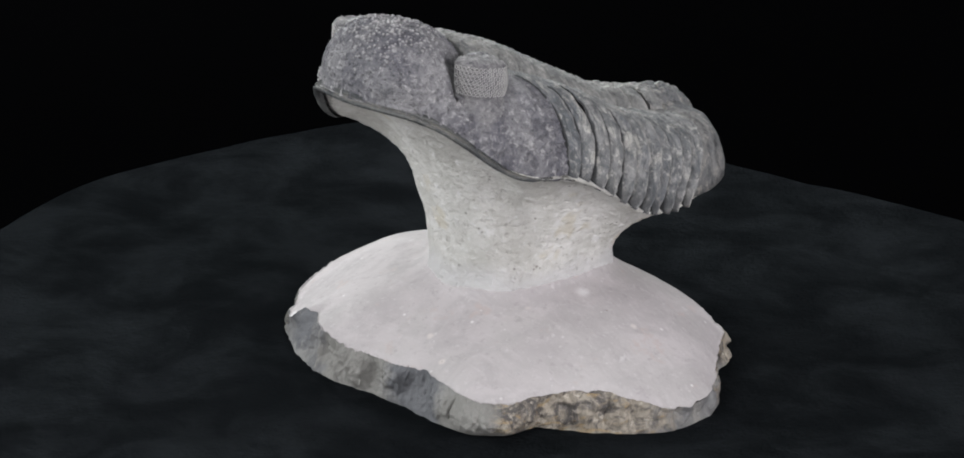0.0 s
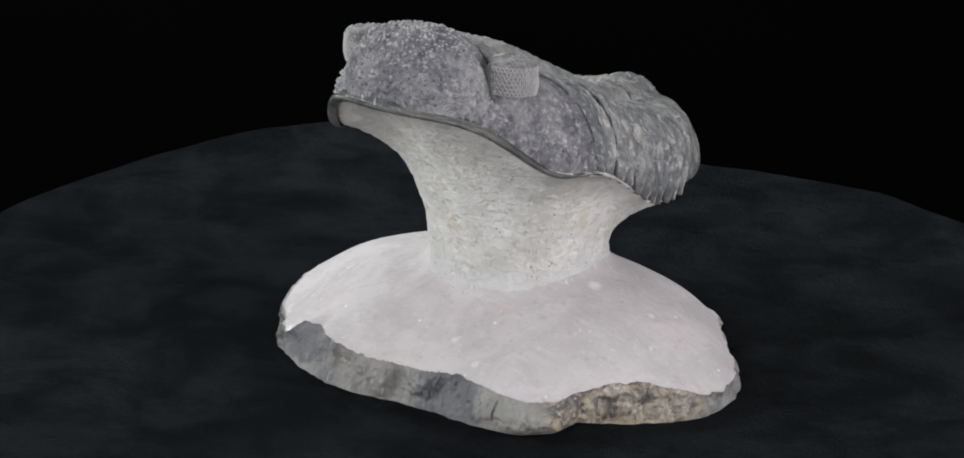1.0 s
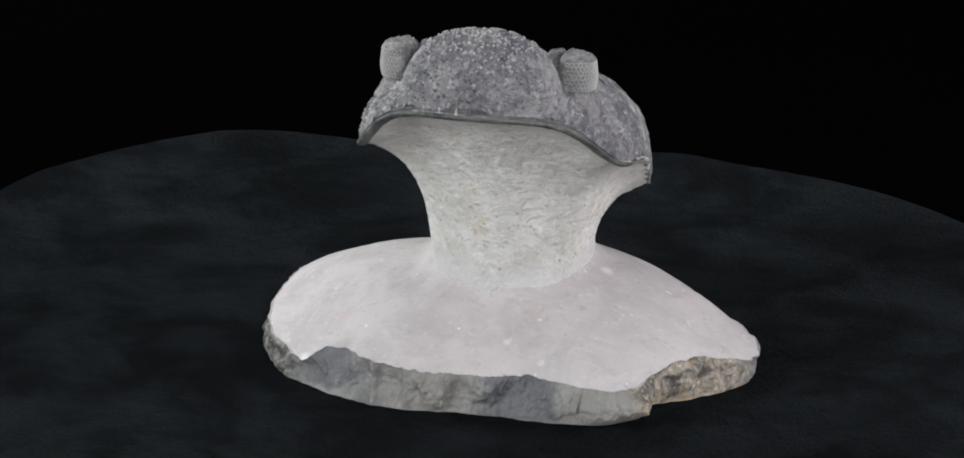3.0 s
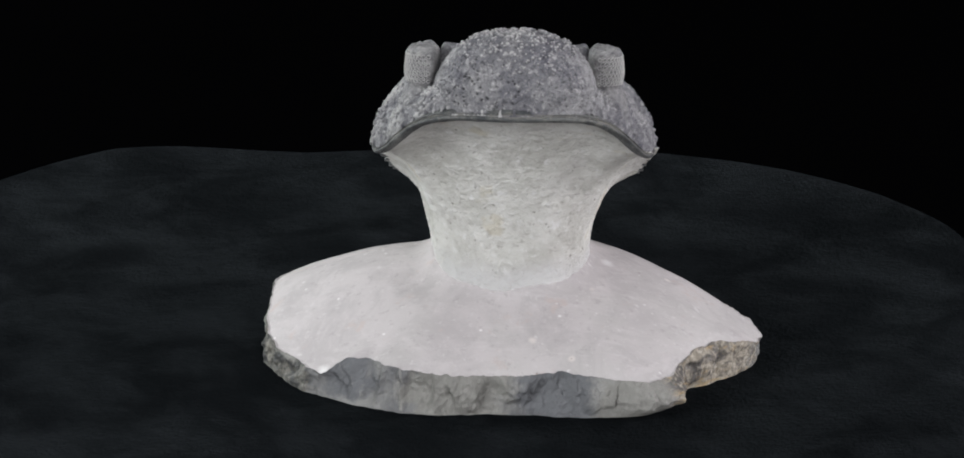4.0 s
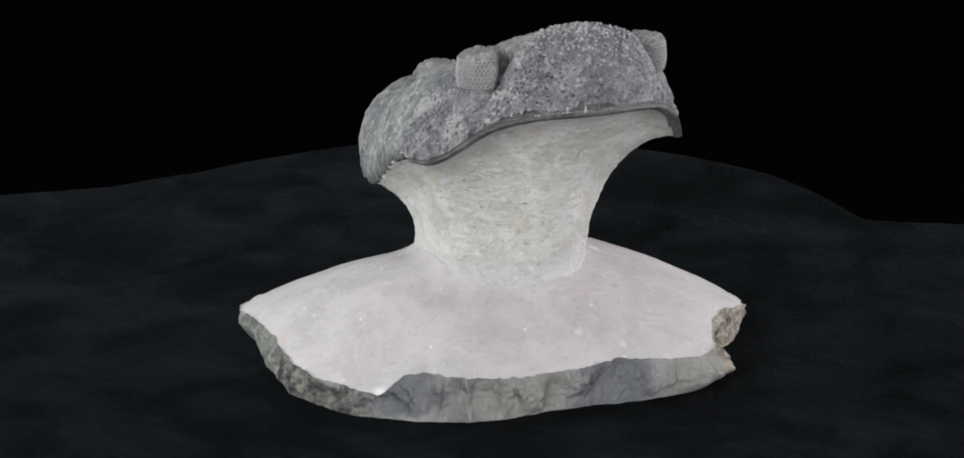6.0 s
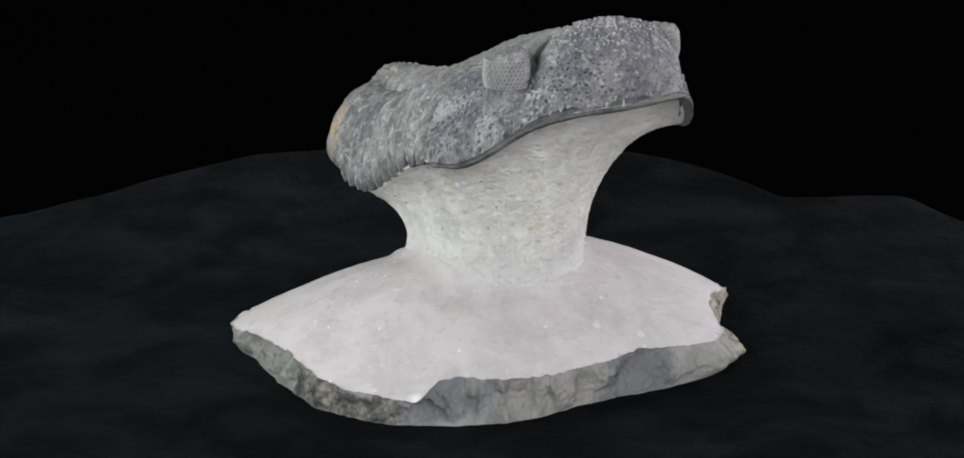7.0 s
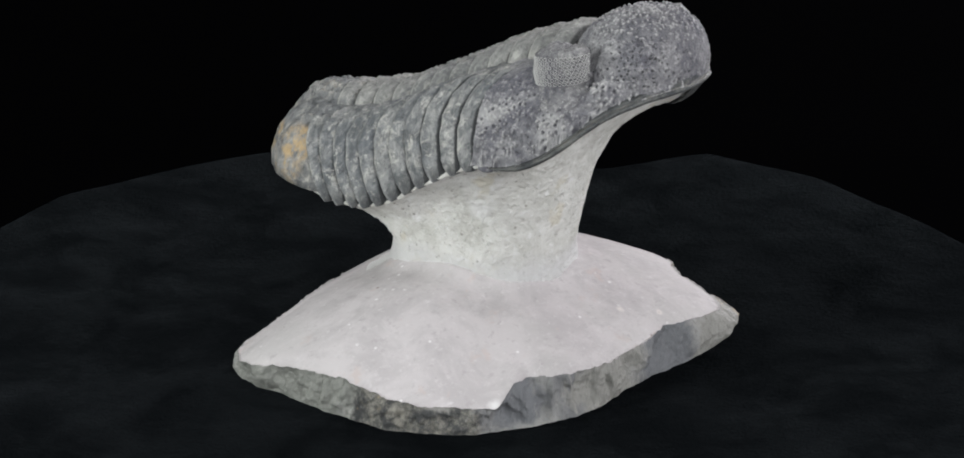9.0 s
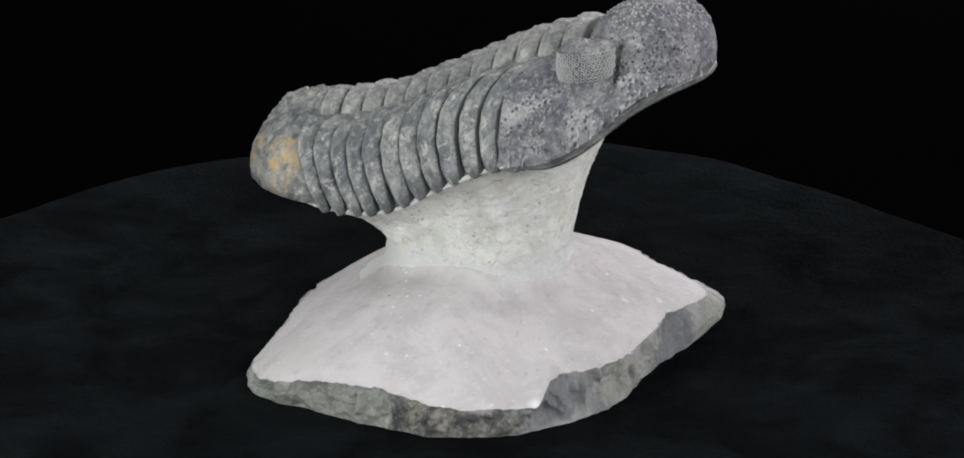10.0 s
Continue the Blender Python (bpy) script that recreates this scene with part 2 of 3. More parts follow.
def around(pairs, angle):
    """A radius or height that changes with the angle in degrees, from pairs of angle and value, closed round."""
    a, v = zip(*pairs)
    a = np.array([a[-1] - 360, *a, a[0] + 360], float)
    v = np.array([v[-1], *v, v[0]], float)
    return np.interp(angle, a, v)


def soften(values, width):
    """A closed row of values, smoothed over some neighbours."""
    k = np.hanning(2 * width + 3)[1:-1]
    k /= k.sum()
    return np.convolve(np.concatenate([values[-width:], values, values[:width]]), k, "valid")


def field(points, scale, seed=0.0):
    """Smooth noise of about -1 to 1 at points in millimetres."""
    return np.array([noise.noise((p[0] * scale + seed, p[1] * scale - seed, p[2] * scale + 2 * seed)) for p in points])


def normals(grid):
    """Unit normals of a grid of points, rows by columns."""
    du, dv = np.gradient(grid, axis=0), np.gradient(grid, axis=1)
    n = np.cross(du, dv)
    return n / np.maximum(np.linalg.norm(n, axis=-1, keepdims=True), 1e-9)


def nodes_near(points, cell, seed):
    """Distance from each point to the nearest and second nearest of scattered seeds, about one for each cube of that size; and a chance value of the nearest."""
    base = np.floor(points / cell).astype(np.int64)
    best, second, luck = np.full(len(points), 9e9), np.full(len(points), 9e9), np.zeros(len(points))
    for dx in (-1, 0, 1):
        for dy in (-1, 0, 1):
            for dz in (-1, 0, 1):
                c = base + (dx, dy, dz)
                h = (c[:, 0] * 73856093) ^ (c[:, 1] * 19349663) ^ (c[:, 2] * 83492791) ^ (seed * 2654435761)
                at = []
                for k in range(4):
                    h = (h * 1103515245 + 12345) & 0x7FFFFFFF
                    at.append(((h >> 8) & 0xFFFF) / 65535.0)
                d = np.linalg.norm((c + np.stack(at[:3], 1)) * cell - points, axis=1)
                first = d < best
                second = np.where(first, best, np.minimum(second, d))
                luck = np.where(first, at[3], luck)
                best = np.where(first, d, best)
    return best, second, luck


def granules(points, cell, seed, round_off=0.62, least=0.42, most=0.70):
    """Height, 0 to 1, of wart-like granules over points in millimetres."""
    d, e, luck = nodes_near(points, cell, seed)
    r = cell * (least + (most - least) * luck)
    return np.clip(1 - (d / r) ** 2, 0, 1) ** round_off


MM = 0.001

# ---- the studio: black floor, backdrop all round, ceiling ----
def slab(name, x0, x1, y0, y1, z0, z1, label, category):
    v = [(x, y, z) for x in (x0, x1) for y in (y0, y1) for z in (z0, z1)]
    f = [(0, 1, 3, 2), (4, 6, 7, 5), (0, 4, 5, 1), (2, 3, 7, 6), (0, 2, 6, 4), (1, 5, 7, 3)]
    ob = part(name, v, f, BLACK, None, "", False)
    return tagged(ob, label, category, kind="structure")


slab("floor", -1.6, 1.6, -1.6, 1.6, -0.16, -0.11, "matt black studio table floor under the cloth", "floor")
slab("backdrop_north", -1.6, 1.6, 1.6, 1.65, -0.16, 1.7, "plain black studio backdrop hanging in darkness", "backdrop")
slab("backdrop_south", -1.6, 1.6, -1.65, -1.6, -0.16, 1.7, "plain black studio backdrop hanging in darkness", "backdrop")
slab("backdrop_east", 1.6, 1.65, -1.6, 1.6, -0.16, 1.7, "plain black studio backdrop hanging in darkness", "backdrop")
slab("backdrop_west", -1.65, -1.6, -1.6, 1.6, -0.16, 1.7, "plain black studio backdrop hanging in darkness", "backdrop")
slab("ceiling", -1.6, 1.6, -1.6, 1.6, 1.7, 1.75, "plain black studio ceiling", "ceiling")

# ---- the black cloth over the round turntable ----
CLOTH_RIM = ((-164, 142), (-120, 140), (-80, 142), (-45, 140), (-25, 138), (-15, 136.5), (-3, 140), (6, 147), (13, 147), (19, 151), (24, 137), (28, 129),
             (36, 136), (44, 143), (54, 147), (65, 147), (87, 148), (95, 143), (105, 141), (115, 146), (125, 161), (131, 168), (142, 168),
             (150, 166), (158, 160), (168, 156), (180, 151))


def cloth():
    n = 360
    deg = np.arange(n) - 180.0
    th = np.radians(deg)
    rim = soften(around(CLOTH_RIM, deg), 1)
    rows = []
    for s in np.linspace(0, 0.97, 60):
        r = rim * s
        p = np.stack([r * np.cos(th), r * np.sin(th), np.zeros(n)], 1)
        w = field(p, 0.022, 3.0) * 1.1 + field(p, 0.06, 8.0) * 0.35
        p[:, 2] = w * np.clip((r - 48) / 40, 0, 1)
        rows.append(p)
    edge = rows[-1][:, 2]
    for k in range(1, 9):
        a = k / 8 * math.pi / 2
        r = rim * 0.97 + rim * 0.03 * math.sin(a)
        rows.append(np.stack([r * np.cos(th), r * np.sin(th), edge - 5 * (1 - math.cos(a))], 1))
    fold = np.sin(th * 13 + 2 * np.sin(th * 3)) * 0.5 + np.sin(th * 7 + 1)
    for k in range(1, 25):
        d = k / 24
        r = rim + 4 * fold * d + 14 * d ** 2
        rows.append(np.stack([r * np.cos(th), r * np.sin(th), edge * (1 - d) - 5 - 103.5 * d], 1))
    g = np.array(rows) * MM
    ob = part("black_cloth", g.reshape(-1, 3), grid_faces(len(rows), n, True), FELT)
    return tagged(ob, "soft black velvet cloth draped over a round turntable", "cloth", kind="structure")


cloth()

# ---- the specimen ----
specimen = new("fossil_specimen")
tagged(specimen, "grey trilobite fossil on a carved pale limestone pedestal", "fossil")

FOOT = ((-180, 49.6), (-172, 50), (-165, 50.8), (-158, 49.3), (-145, 47.5), (-132, 44.5), (-120, 42), (-109, 40.5), (-98, 37.5), (-90, 36.5), (-80, 36.5), (-70, 37.5),
        (-61, 40.6), (-53, 46.2), (-46, 50.8), (-41, 52.2), (-37, 52.8), (-33, 50), (-29, 46.5), (-20, 47.5), (-8, 54.5), (0, 58.5), (11, 59), (18, 57), (25, 54), (32, 51.5), (38, 51), (48, 53.5), (52, 52),
        (57, 49), (70, 49), (95, 46), (107, 45), (119, 46.5), (130, 50), (142, 56), (148, 57.5), (154, 55), (161, 52), (171, 50.5))
RIM = ((-180, 49.6), (-172, 49.8), (-165, 49.6), (-158, 48.8), (-150, 46.5), (-143, 46), (-138, 46), (-133, 41.5), (-128, 38.5), (-118, 39), (-109, 38.5), (-98, 37.5),
       (-90, 36.5), (-76, 36.5), (-62, 38.7), (-52, 44.5), (-46, 49.8), (-42, 51.2), (-36, 51.4), (-31, 50), (-27, 49.5), (-20, 49), (-14, 50.5), (-8, 55), (-2, 59), (3, 60), (10, 59),
       (18, 56), (25, 53.2), (32, 51.8), (38, 51), (43, 50.8), (48, 51.2), (57, 50), (96, 45.5), (107, 45), (119, 45.5), (130, 49.5), (142, 56), (150, 58.5), (156, 56.5), (162, 54), (170, 51.2))
RIM_Z = ((-180, 8.7), (-172, 8.1), (-165, 6.6), (-150, 5.4), (-141, 5.4), (-138, 5.2), (-133, 9.3), (-120, 9.3), (-98, 9.0), (-76, 9.0), (-62, 9.8), (-51, 9.3), (-46, 9.0), (-40, 8.8), (-35, 8.9), (-28, 9.6),
         (-14, 9.8), (-6, 7.6), (0, 5.2), (10, 5), (25, 6), (48, 5.5), (90, 6), (120, 6), (135, 5), (150, 4.8), (156, 6.0), (162, 7.3), (170, 8.3))

SWELL = ((-58, 0), (-47, 2.6), (-41, 4.2), (-35, 3.6), (-29, 0))
FOOT_Z = ((-62, 0), (-52, 1.0), (-43, 1.8), (-36, 2.1), (-30, 1.6), (-22, 0.3), (-17, 0))


def pedestal():
    n = 900
    deg = np.arange(n) * 360.0 / n - 180
    th = np.radians(deg)
    ring = np.stack([np.cos(th) * 45, np.sin(th) * 45, np.zeros(n)], 1)
    nick = field(ring, 0.35, 5.0) * 0.55 + field(ring, 0.9, 2.0) * 0.25 + np.abs(field(ring, 1.9, 4.0)) * 0.15 - 0.05
    foot = soften(around(FOOT, deg), 3) + nick * 0.5
    even_rim, even_top = soften(around(RIM, deg), 8), soften(around(RIM_Z, deg), 8)
    rim = soften(around(RIM, deg), 2) + nick * 0.7
    top = soften(around(RIM_Z, deg), 2) + field(ring, 0.5, 9.0) * 0.4 + field(ring, 1.7, 1.0) * 0.25
    lift, swell = soften(around(FOOT_Z, deg), 4), soften(around(SWELL, deg), 4)
    # the broken sides
    rows = []
    for k in range(23):
        s = k / 22
        r = foot + (rim - foot) * s + swell * math.sin(math.pi * s)
        p = np.stack([r * np.cos(th), r * np.sin(th), lift + (top - lift) * s], 1)
        rough = field(p, 0.16, 1.0) * 1.1 + np.abs(field(p, 0.33, 4.0)) * 1.0 - 0.35 + field(p, 0.9, 6.0) * 0.4 + np.abs(field(p, 1.9, 7.0)) * 0.3
        d, e, luck = nodes_near((p + field(p, 0.22, 3.0)[:, None] * 1.6) * (1, 1, 0.42), 6.0, 21)
        rough += (luck - 0.5) * 3.2 * np.clip((e - d) / 1.5, 0, 1)
        rough *= math.sin(math.pi * min(max(s, 0.04), 0.98)) ** 0.6
        p[:, 0] += rough * np.cos(th)
        p[:, 1] += rough * np.sin(th)
        rows.append(p)
    g = np.array(rows)
    base = part("stone_base", *dome(rows[-1], th, rim, top, even_rim, even_top), SANDED, specimen, "smoothly sanded pale pinkish limestone base")
    under = np.array([(0, 0, 0.0)])
    v = np.concatenate([g.reshape(-1, 3), under])
    f = grid_faces(len(rows), n, True) + [((j + 1) % n, j, len(v) - 1) for j in range(n)]
    part("broken_edge", v * MM, f, BROKEN, base, "dark grey fractured stone edge with rusty brown patches", False)


def dome(edge, th, rim, top, even_rim, even_top):
    rows = [edge]
    # how long the top stays high before it falls off to the rim
    sag = soften(around(((-180, 2.75), (-166, 2.3), (-150, 1.9), (-120, 1.7), (-90, 1.5), (-50, 1.55), (-25, 1.85), (0, 2.4), (30, 2.85), (57, 3.0), (75, 2.5), (90, 1.75), (117, 2.0), (139, 2.05), (160, 2.4)), np.degrees(th)), 40)
    wide, level = soften(even_rim, 70), soften(even_top, 60)
    for s in np.concatenate([np.linspace(0.992, 0.90, 24), np.linspace(0.89, 0.06, 80)]):
        blend = np.clip((s - 0.72) / 0.28, 0, 1) ** 1.3
        crumb = np.clip((s - 0.965) / 0.035, 0, 1)
        r = s * (even_rim * blend + wide * (1 - blend) + (rim - even_rim) * crumb)
        t = even_top * blend + level * (1 - blend) + (top - even_top) * crumb
        z = t + (22.3 - t) * (1 - s ** sag) - 0.5 * np.clip((s - 0.93) / 0.07, 0, 1) ** 2
        p = np.stack([r * np.cos(th), r * np.sin(th), z], 1)
        dx, dy = p[:, 0] - 6.5, p[:, 1] + 27
        lx, ly = dx * 0.9969 + dy * 0.0785, dy * 0.9969 - dx * 0.0785
        off = 18 * (((np.abs(lx + 0.7) / 17.3) ** 2.5 + (np.abs(ly - 32.4) / 19.8) ** 2.5) ** 0.4 - 1)
        p[:, 2] += 2.3 * np.exp(-np.clip(off, 0, 99) / 2.0)
        p[:, 2] += field(p, 0.10, 2.0) * 0.28 + field(p, 0.45, 7.0) * 0.08
        rows.append(p)
    g = np.array(rows)
    v = np.concatenate([g.reshape(-1, 3), [(0, 0, 22.3)]])
    n = len(th)
    f = grid_faces(len(rows), n, True) + [(len(v) - 1 - n + j, len(v) - 1 - n + (j + 1) % n, len(v) - 1) for j in range(n)]
    return v * MM, f


pedestal()

# The animal's own frame: x across, y from head to tail, z up, in millimetres.
BODY = Matrix.Translation((0.0065, -0.027, 0)) @ Matrix.Rotation(radians(4.5), 4, "Z")
MARGIN_Y = (12, 16, 24, 33, 40, 47, 53, 60, 66)
MARGIN_X = (30.2, 30.3, 29.5, 28, 27, 25.5, 24.5, 23, 21)
MARGIN_Z = (53, 52.4, 48.3, 43.0, 38.6, 35.8, 34.6, 34.0, 34.0)
RIDGE_Y = (5, 12, 22, 31.6, 41.5, 51.7, 63, 70.6)
RIDGE_Z = (80.5, 77.6, 73.8, 68.4, 63.3, 58.1, 54.8, 53.0)
FURROW_Z = (74.5, 72.6, 69.2, 64.4, 59.0, 54.7, 51.3, 49.8)


def margin_plane(y):
    return 62.3 - 8.9 * np.tanh((np.asarray(y) + 6.5) / 9.0)


def matrix_column():
    """The pale stone left under the animal, from the base up to its rim."""
    n = 360
    th = np.radians(np.arange(n) * 360.0 / n)
    # the rim of the animal, from the front, down one side, round the tail and back
    a = np.linspace(0, math.pi / 2, 60)
    px = list(30.2 * np.sin(a) ** (2 / 1.85)) + list(MARGIN_X[1:])
    py = list(12 - 31.8 * np.cos(a) ** (2 / 1.85)) + list(MARGIN_Y[1:])
    pz = [margin_plane(y) for y in py[:60]] + list(MARGIN_Z[1:])
    for b in np.linspace(0.1, math.pi / 2, 16):
        px.append(21 * math.cos(b)), py.append(66 + 21.5 * math.sin(b)), pz.append(34.3 + 1.2 * math.sin(b))
    px, py, pz = np.array(px), np.array(py), np.array(pz)
    flare = 0.975 + 0.035 * np.exp(-((py - 25) / 14) ** 2)
    px, py = px * flare, 32 + (py - 32) * 0.975
    pa = np.arctan2(px / 28, (32 - py) / 54)
    half = np.where(th <= math.pi, th, 2 * math.pi - th)
    side = np.where(th <= math.pi, 1, -1)
    mx, my, mz = np.interp(half, pa, px) * side * np.where(side > 0, 1.03, 0.988), np.interp(half, pa, py), np.interp(half, pa, pz) - 0.2
    e = 2 / 2.5
    cx, cy = np.sin(th), np.cos(th)
    nx = -0.7 + 17.3 * np.sign(cx) * np.abs(cx) ** e
    ny = 32.4 - 19.8 * np.sign(cy) * np.abs(cy) ** e
    rows = []
    z0 = 15.5
    for k in range(13):
        z = z0 + k * 0.75
        f = 1 + 0.30 * math.exp(-k * 0.33)
        rows.append(np.stack([-1 + (nx + 1) * f, 32 + (ny - 32) * f, np.full(n, z)], 1))
    z1 = z0 + 9.0
    ctrl = np.stack([nx + (mx - nx) * 0.12, ny + (my - ny) * 0.12, z1 + (mz - z1) * 0.78], 1)
    low, high = rows[-1], np.stack([mx, my, mz], 1)
    for t in np.linspace(0, 1, 70)[1:]:
        rows.append(low * (1 - t) ** 2 + ctrl * 2 * t * (1 - t) + high * t * t)
    # closed above, inside the animal
    for t in (0.94, 0.8, 0.5, 0.1):
        zz = mz + (52 - mz) * (1 - t) + 6 * (1 - t)
        rows.append(np.stack([mx * t, 32 + (my - 32) * t, zz], 1))
    g = np.array(rows)
    nn = normals(g)
    flat = g.reshape(-1, 3)
    rough = field(flat, 0.14, 3.0) * 0.45 + field(flat * (1, 1, 1.9), 0.55, 5.0) * 0.22 + field(flat, 1.5, 8.0) * 0.10
    keep = np.ones(len(rows))
    keep[-4:] = 0
    g = g - nn * (rough.reshape(g.shape[:2]) * keep[:, None])[..., None]
    ob = part("column", g.reshape(-1, 3) * MM, grid_faces(len(rows), n, True, True), TOOLED, specimen, "rough tool-marked pale stone column")
    ob.matrix_basis = BODY
    return ob


matrix_column()


def body_part(name, grid, material, parent=specimen, label="", flip=False, painted_relief=None):
    rows, cols = grid.shape[:2]
    ob = part(name, grid.reshape(-1, 3) * MM, grid_faces(rows, cols, False, flip), material, parent, label, True, painted_relief)
    if parent == specimen:
        ob.matrix_basis = BODY
    return ob


def roughen(grid, coarse, fine, seed, sign=1.0):
    flat = grid.reshape(-1, 3)
    d = field(flat, 0.25, seed) * coarse + field(flat, 1.1, seed + 3) * fine
    return grid + normals(grid) * sign * d.reshape(grid.shape[:2])[..., None]


# -- head: cheeks, glabella, border, eyes
def cheeks():
    rows, cols = 240, 560
    rho = np.linspace(0.12, 1.0, rows) ** 0.8
    a = np.linspace(-math.pi / 2, math.pi / 2, cols)
    e = 2 / 1.85
    ox = 30.2 * np.sign(a) * np.abs(np.sin(a)) ** e
    oy = -34.3 * np.abs(np.cos(a)) ** e
    x = rho[:, None] * ox
    y = 14.5 + rho[:, None] * oy
    y = y + 2.8 * np.exp(-np.clip(14.5 - y, 0, 99) / 2.5) * np.sin(math.pi * np.clip((np.abs(x) - 9) / 21, 0, 1) ** 0.8)
    h = 19.0 * np.sqrt(np.clip(1 - rho[:, None] ** (2.4 + 0.15 * np.sin(a) ** 4), 0, 1))
    z = margin_plane(y) + h
    # the slope behind the eye, its seat, the furrow before it and the saddle towards the forehead
    ax = np.abs(x)
    z = z + 2.6 * np.exp(-(((ax - 19.0) / 7.0) ** 2 + ((y - 10.0) / 3.6) ** 2))
    z = z + 2.75 * np.exp(-(((ax - 19.5) / 5.5) ** 4 + ((y - 1) / 5.6) ** 4))
    z = z - 3.0 * np.exp(-(((ax - 16.0) / 2.2) ** 2 + ((y + 6.2) / 1.0) ** 2))
    z = z + 6.5 * np.exp(-(((ax - 13.5) / 2.8) ** 4 + ((y - 4.0) / 4.2) ** 4))
    g = np.stack([x, y, z], -1)
    nn = normals(g)
    if nn[rows // 2, cols // 2, 2] < 0:
        nn = -nn
    flat = g.reshape(-1, 3)
    bumps = granules(flat, 0.95, 5, 0.8, 0.26, 0.50).reshape(g.shape[:2])
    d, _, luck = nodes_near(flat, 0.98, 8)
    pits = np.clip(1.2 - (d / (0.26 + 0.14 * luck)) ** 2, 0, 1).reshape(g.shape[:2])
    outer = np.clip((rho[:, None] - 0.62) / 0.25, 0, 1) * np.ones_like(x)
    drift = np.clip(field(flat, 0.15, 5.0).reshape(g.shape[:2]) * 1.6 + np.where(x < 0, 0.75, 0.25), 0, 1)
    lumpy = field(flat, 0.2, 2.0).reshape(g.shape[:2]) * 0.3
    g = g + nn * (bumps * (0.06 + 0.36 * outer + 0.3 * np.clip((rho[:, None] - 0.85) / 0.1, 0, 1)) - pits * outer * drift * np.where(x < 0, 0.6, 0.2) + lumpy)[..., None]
    # granule tops paled and pits darkened, as light would leave them
    painted_relief = bumps * (0.25 + 0.6 * outer) * np.where(x < 0, 0.65, 0.35) + np.where(x < 0, 0.6, 0.0) * outer * drift - pits * outer * drift * np.where(x < 0, 1.7, 0.6)
    for cut in (slice(0, cols // 2 + 1), slice(cols // 2, cols)):
        body_part("cheek", g[:, cut], HEAD, label="grey cheek plate with scattered granules", flip=True, painted_relief=painted_relief[:, cut])


def glabella():
    rows, cols = 330, 620
    eta = np.linspace(-0.02, math.pi / 2 - 0.01, rows)[:, None]
    om = np.linspace(0, 2 * math.pi, cols)[None, :]
    e1, e2 = 0.72, 0.82
    dx, dy, dz = np.cos(eta) * np.cos(om), np.cos(eta) * np.sin(om), np.sin(eta) * np.ones_like(om)
    reach = ((np.abs(dx) ** (2 / e2) + np.abs(dy) ** (2 / e2)) ** (e2 / e1) + np.abs(dz) ** (2 / e1)) ** (-e1 / 2)
    x, y, z = dx * reach, dy * reach, dz * reach
    Y = -5.3 + 14.4 * y
    wide = np.interp(Y, (-23, -14, -8.0, -6.8, -6.2, -5.6, -3, 1, 10), (16.4, 17.0, 17.0, 16.9, 16.4, 15.2, 14.0, 12.2, 9.8))
    X = 0.4 + wide * x * (1.03 - 0.10 * np.clip(z, 0, 1) ** 2)
    low = np.maximum(margin_plane(Y) + 1.2, 67.5)
    high = 85.5 - 0.0165 * np.clip(Y + 12, 0, 99) ** 2 - 0.012 * np.clip(-12 - Y, 0, 99) ** 2
    Z = low + (high - low) * z
    g = np.stack([X, Y, Z], -1)
    nn = normals(g)
    mid = g.mean((0, 1))
    if ((g - mid) * nn).sum(-1).mean() < 0:
        nn = -nn
    flat = g.reshape(-1, 3)
    big = granules(flat, 0.92, 1, 0.8, 0.34, 0.60).reshape(X.shape)
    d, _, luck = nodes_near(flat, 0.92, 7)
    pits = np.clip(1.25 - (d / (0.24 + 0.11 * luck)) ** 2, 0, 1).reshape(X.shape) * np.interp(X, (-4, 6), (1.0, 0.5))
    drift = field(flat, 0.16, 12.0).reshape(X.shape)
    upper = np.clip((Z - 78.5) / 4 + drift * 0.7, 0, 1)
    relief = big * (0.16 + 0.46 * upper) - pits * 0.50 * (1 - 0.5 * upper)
    # light on the granules and shade in the pits, painted into the tone
    painted_relief = big * (0.38 + 0.52 * upper) - pits * (1.1 - 0.5 * upper)
    relief += field(flat, 0.18, 4.0).reshape(X.shape) * 0.3
    relief -= 0.9 * np.exp(-((Y - 5.5) / 0.8) ** 2)
    relief -= 2.3 * np.exp(-(np.clip(Z - 67.5, 0, 99) / 3.0) ** 2) * np.clip((-8 - Y) / 4, 0, 1)
    relief = relief * np.clip((Z - low) / 1.6, 0, 1)
    g = g + nn * relief[..., None]
    return body_part("glabella", g, HEAD, label="swollen grey forehead covered in dense granules", painted_relief=painted_relief)


